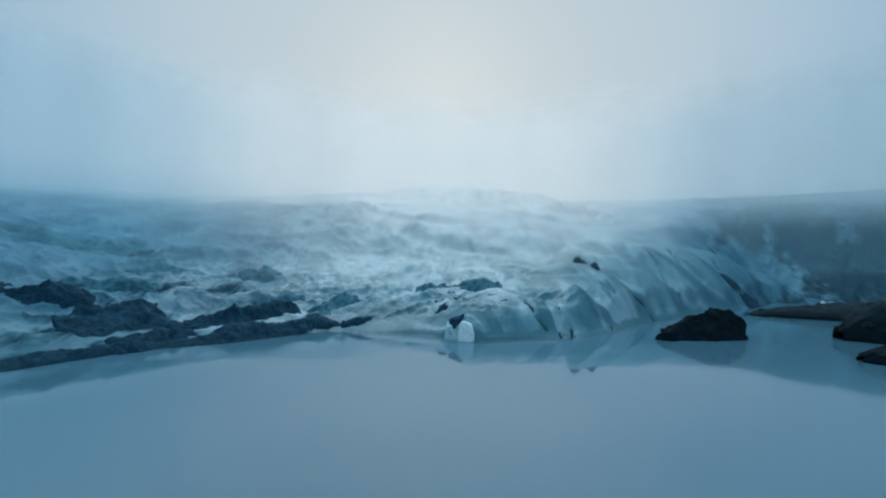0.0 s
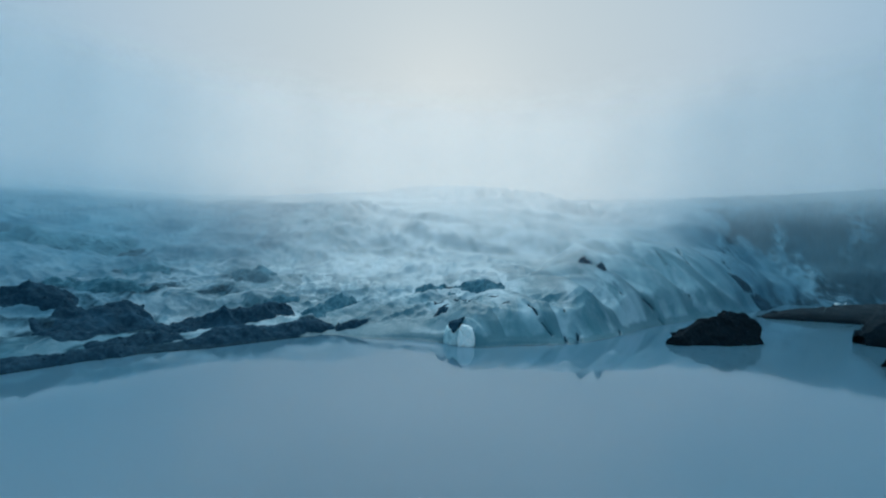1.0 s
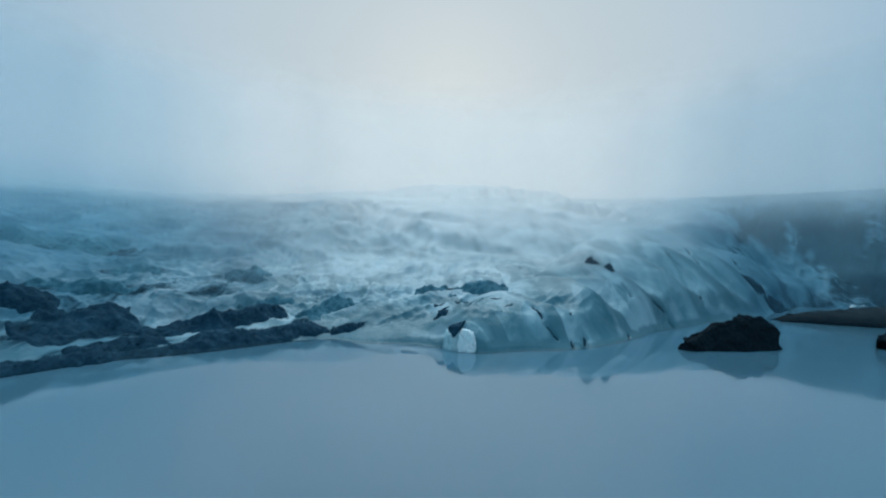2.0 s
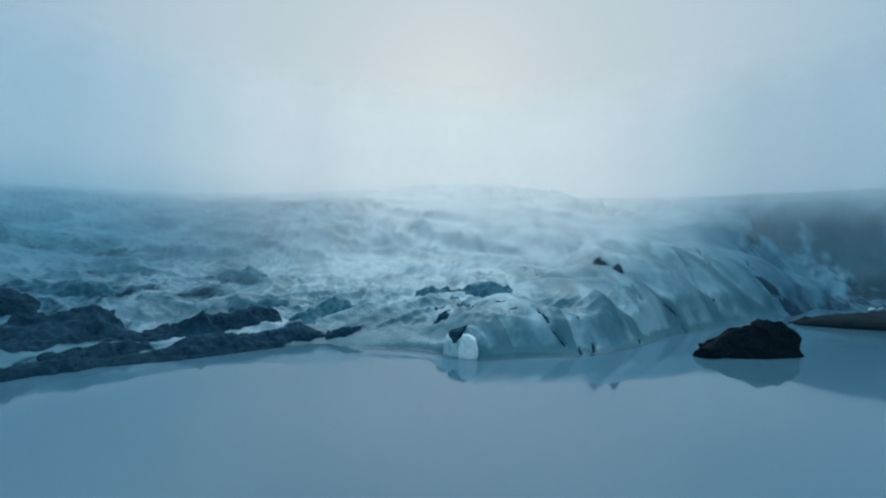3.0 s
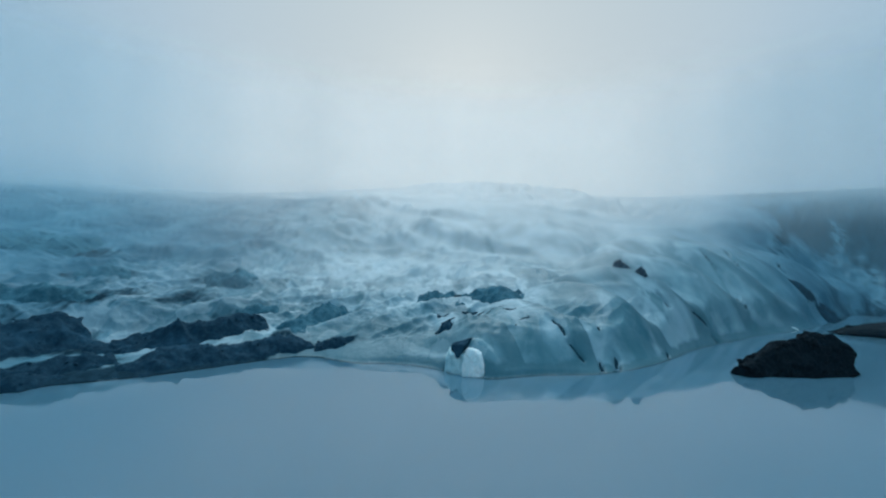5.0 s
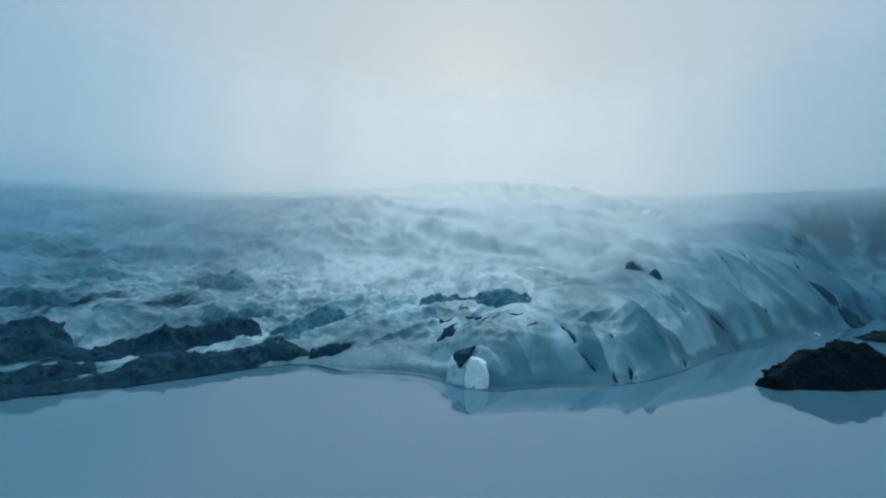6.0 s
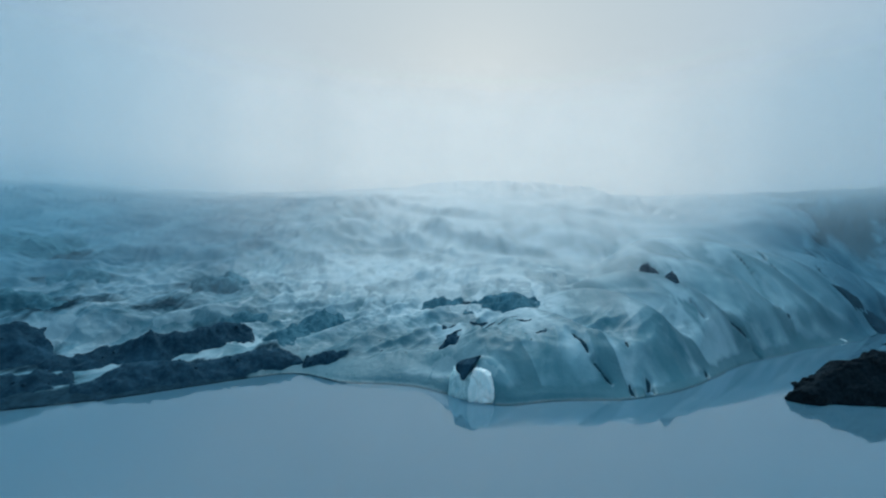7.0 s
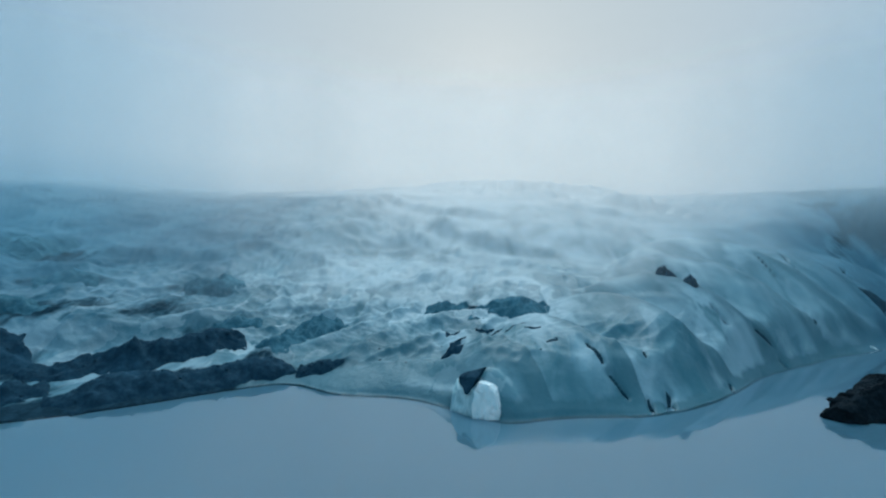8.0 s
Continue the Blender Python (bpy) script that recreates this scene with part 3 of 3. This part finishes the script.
def water_rock(name, a, b, outline, depth, height, seed, mat, label, category):
    """A long rock in the water from a to b: outline gives its height along it, as shares."""
    (ax, ay), (bx, by) = a, b
    n = math.hypot(bx - ax, by - ay)
    tx, ty = (bx - ax) / n, (by - ay) / n
    u, v = np.meshgrid(np.linspace(0, 1, 110), np.linspace(-1, 1, 64))
    at, share = zip(*outline)
    crest = np.interp(u, at, share) * height
    half = depth * np.interp(u, [0, .08, .3, .6, .9, 1], [.1, .35, .75, 1, .8, .25])
    angle = (v + 1) * math.pi / 2
    side = np.sign(np.cos(angle)) * np.abs(np.cos(angle)) ** 0.75 * half
    lift = np.abs(np.sin(angle)) ** 0.7
    gx, gy = u * n, v * 7
    zs = crest * lift - 1.2 * (1 - ease(0, 0.2, lift)) + height * lift * (0.13 * fbm(gx / 5, gy / 5, seed, 2, True) + 0.08 * fbm(gx / 1.6, gy / 1.6, seed + 2, 4, True))
    along_x = u * n + 0.7 * fbm(gx / 3, gy / 2, seed + 9, 4)
    side = side + 0.8 * fbm(gx / 2.5, gy / 2.5, seed + 4, 4) * ease(0, .1, u)
    px, py = ax + along_x * tx + side * ty, ay + along_x * ty - side * tx
    return tagged(new(name, mesh_from_grid(name, px, py, zs, mat)), label, category)


def hull_rock(name, a, b, corners, rough, seed, mat, label, category):
    """A rock with broken faces; corners: way from a to b as a share, metres towards the far side, metres up."""
    (ax, ay), (bx, by) = a, b
    n = math.hypot(bx - ax, by - ay)
    tx, ty = (bx - ax) / n, (by - ay) / n
    bm = bmesh.new()
    for u, side, z in corners:
        bm.verts.new((ax + u * n * tx - side * ty, ay + u * n * ty + side * tx, z))
    bmesh.ops.convex_hull(bm, input=bm.verts)
    bmesh.ops.triangulate(bm, faces=bm.faces[:])
    for k in range(4):
        bmesh.ops.subdivide_edges(bm, edges=[e for e in bm.edges if e.calc_length() > 0.7], cuts=1, use_grid_fill=True)
        bmesh.ops.triangulate(bm, faces=bm.faces[:])
    for v in bm.verts:
        q = v.co + Vector((seed, 0, 0))
        v.co += noise.noise_vector(q * 0.28) * 0.9 * rough + noise.noise_vector(q * 0.8) * 0.55 * rough + noise.noise_vector(q * 2.1) * 0.3 * rough
    mesh = bpy.data.meshes.new(name)
    bm.to_mesh(mesh)
    bm.free()
    mesh.materials.append(mat)
    return tagged(new(name, mesh), label, category)


def strew(ob, count, sizes, seed, mat):
    """Boulders lying on a rock or bank, as its parts."""
    rnd = random.Random(seed)
    spots = [v.co.copy() for v in ob.data.vertices if v.co.z > 0.2 and v.normal.z > 0.15]
    shapes = [stone_mesh("boulder", seed + k, mat) for k in range(4)]
    for k in range(count):
        at, size = spots[rnd.randrange(len(spots))], rnd.uniform(*sizes)
        boulder = new("boulder", shapes[k % 4])
        boulder.parent = ob
        boulder["label"] = "dark angular boulder"
        boulder.matrix_basis = pose(at.x, at.y, at.z - 0.1 * size, rnd.uniform(-25, 25), rnd.uniform(-25, 25), rnd.uniform(0, 360)) @ Matrix.Diagonal((size * rnd.uniform(1, 1.5), size, size * rnd.uniform(0.7, 1.1), 1))
    return ob


rock = hull_rock("dark_rock", (49.6, 101.6), (74.4, 108.6),
          [(0, 0, .5), (.08, -.6, 1.9), (.3, -1, 3.4), (.5, -1.4, 5.0), (.57, -.5, 6.5), (.68, 1, 6.3), (.83, -.8, 6.7), (.86, 2.5, 6.0), (.93, -2.2, 4.4), (1, -1.2, 2.8), (1.01, 2, 2),
           (.01, -1, -1.5), (.15, -3, -1.5), (.5, -4.6, -1.5), (.85, -4.6, -1.5), (.99, -2.6, -1.5), (1, 3, -1.5), (.6, 5.5, -1.5), (.2, 3.5, -1.5), (.4, 3.5, 3.5)], 0.8, 21, GRAVEL,
          "dark gravel-covered rock standing in the lake", "rock")
strew(rock, 22, (0.35, 0.9), 21, GRAVEL)
spit = water_rock("gravel_spit", (106, 149), (230, 150), [(0, .05), (.1, .4), (.3, .7), (.5, 1.1), (.8, 1.6), (1, 2)], 17, 5.6, 33, GRAVEL, "low dark gravel spit reaching into the lake", "shore")
strew(spit, 30, (0.5, 1.2), 33, GRAVEL)
bank = water_rock("gravel_bank", (99, 108), (190, 104), [(0, .15), (.08, .8), (.3, 1), (.6, 1.2), (1, 1.5)], 16, 10.0, 45, GRAVEL, "tall dark gravel bank beside the lake", "shore")
strew(bank, 30, (0.5, 1.3), 45, GRAVEL)
bank = water_rock("gravel_bank", (82, 85), (140, 66), [(0, .1), (.12, .5), (.4, 1), (1, 1.4)], 12, 7.0, 57, GRAVEL, "low dark gravel bank beside the lake", "shore")
strew(bank, 24, (0.4, 1.0), 57, GRAVEL)


def ice_block(name, corners, seed, mat=None, label="bright white broken ice block at the waterline", crag=0.3):
    """A broken block of white ice: the flat faces round a few corners, splintered."""
    bm = bmesh.new()
    for c in corners:
        bm.verts.new(c)
    bmesh.ops.convex_hull(bm, input=bm.verts)
    bmesh.ops.triangulate(bm, faces=bm.faces[:])
    for k in range(4):
        bmesh.ops.subdivide_edges(bm, edges=[e for e in bm.edges if e.calc_length() > 0.35], cuts=1, use_grid_fill=True)
        bmesh.ops.triangulate(bm, faces=bm.faces[:])
    for v in bm.verts:
        q = v.co + Vector((seed * 1.7, 0, 0))
        q.z *= 0.55
        chip = 1 - 2 * abs(noise.noise(q * 0.75))
        v.co += noise.noise_vector(q * 0.5) * 0.9 * crag + noise.noise_vector(q * 2.2) * 0.35 * crag
        v.co.y += 0.8 * crag * chip
    mesh = bpy.data.meshes.new(name)
    bm.to_mesh(mesh)
    bm.free()
    mesh.materials.append(mat or WHITE_ICE)
    return tagged(new(name, mesh), label, "ice block", "white ice blocks")


ice_block("ice_block", [(2.9, 93.3, -.8), (6.5, 92.7, -.8), (7.2, 97.0, -.8), (3.3, 97.5, -.8), (2.8, 93.5, 1.6), (3.2, 93.8, 3.0), (3.7, 94.1, 4.0), (5.0, 94.0, 3.8), (5.8, 93.4, 2.9), (6.4, 93.0, 0.9), (6.0, 97.0, 3.9), (3.7, 97.5, 4.0)], 4, crag=0.42)
ice_block("ice_block", [(0.0, 95.6, -.8), (3.4, 93.4, -.8), (4.1, 97.5, -.8), (0.2, 98.5, -.8), (0.3, 95.9, 1.6), (1.2, 95.2, 2.7), (2.3, 94.6, 3.2), (3.3, 94.0, 2.6), (3.5, 97.5, 4.3), (0.7, 98.2, 3.4)], 9, CYAN_ICE,
          "pale cyan broken ice block at the waterline")
hull_rock("dirt_wedge", (-0.9, 94), (9.1, 94), [(.29, .2, 2.7), (.33, .1, 2.6), (.19, 2.2, 4.1), (.24, 3.6, 4.4), (.5, 2.6, 5.3), (.55, 3.4, 5.3), (.43, .9, 4.4), (.3, 1.2, 2.2), (.22, 3, 2.6), (.5, 3.4, 3.8)], 0.22, 63, MORAINE,
          "dark dirt wedge caught between the broken ice blocks", "dirt clump")
for x, y, z, size, seed in [(96.4, 151.6, 0.3, 1.6, 31), (99.0, 153.4, 0.3, 1.1, 37), (166.0, 186.6, 1.0, 1.8, 41), (169.5, 186.2, 1.2, 2.2, 43), (-18.4, 104.2, 1.0, 0.9, 47)]:
    ice_block("ice_block", [(x + size * a, y + size * b, z + 0.7 * size * c) for a, b, c in
                            [(-1.2, -.4, -.6), (1.2, -.5, -.6), (1, .7, -.6), (-1, .6, -.6), (-.8, -.2, .1), (.2, -.3, .5), (.9, 0, .2), (0, .4, .4)]], seed, crag=0.1)


def mist_bank(name, far, thick, centre, fades, ends):
    """A veil of mist standing in an arc over the glacier, thinner to both sides, that goes over into the sky's own mist at its top."""
    u, v = np.meshgrid(np.linspace(-1, 1, 200), np.linspace(0, 1, 60) ** 1.8)
    turn = np.radians(80 * u + 2)
    reach = far * (1 + 0.06 * fbm(u * 6, u * 0, int(far), 3))
    xs, ys = reach * np.sin(turn), 15 + reach * np.cos(turn)
    ground = np.maximum(land(xs, ys), 0)
    low = ground - 0.5
    zs = low + v * np.maximum(ends + 3 - low, 5)
    height = zs + 0.05 * far * fbm(xs / 70, zs / 60, int(far) + 5, 2)
    cover = ease(0, 6, zs - ground) * (1 - ease(fades, ends, height)) * (1 - ease(0.8, 1, np.abs(u)))
    off = ease(180, 330, np.float64(far))
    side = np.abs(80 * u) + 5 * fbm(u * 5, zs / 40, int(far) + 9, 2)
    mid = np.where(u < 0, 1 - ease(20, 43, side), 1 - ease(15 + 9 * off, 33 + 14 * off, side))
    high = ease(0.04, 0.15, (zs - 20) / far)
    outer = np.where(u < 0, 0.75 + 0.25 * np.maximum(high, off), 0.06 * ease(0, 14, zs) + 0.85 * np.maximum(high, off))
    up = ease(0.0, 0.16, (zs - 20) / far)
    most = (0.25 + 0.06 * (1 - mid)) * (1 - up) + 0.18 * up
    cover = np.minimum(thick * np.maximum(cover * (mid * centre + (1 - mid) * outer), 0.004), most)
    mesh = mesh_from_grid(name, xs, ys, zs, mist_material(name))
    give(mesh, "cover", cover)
    # where the tint brightens, towards the middle and the top, for the glow
    give(mesh, "mid_glow", mid)
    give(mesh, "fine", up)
    return tagged(new(name, mesh), "thin pale mist hanging over the glacier", "mist", "mist banks", "stuff")


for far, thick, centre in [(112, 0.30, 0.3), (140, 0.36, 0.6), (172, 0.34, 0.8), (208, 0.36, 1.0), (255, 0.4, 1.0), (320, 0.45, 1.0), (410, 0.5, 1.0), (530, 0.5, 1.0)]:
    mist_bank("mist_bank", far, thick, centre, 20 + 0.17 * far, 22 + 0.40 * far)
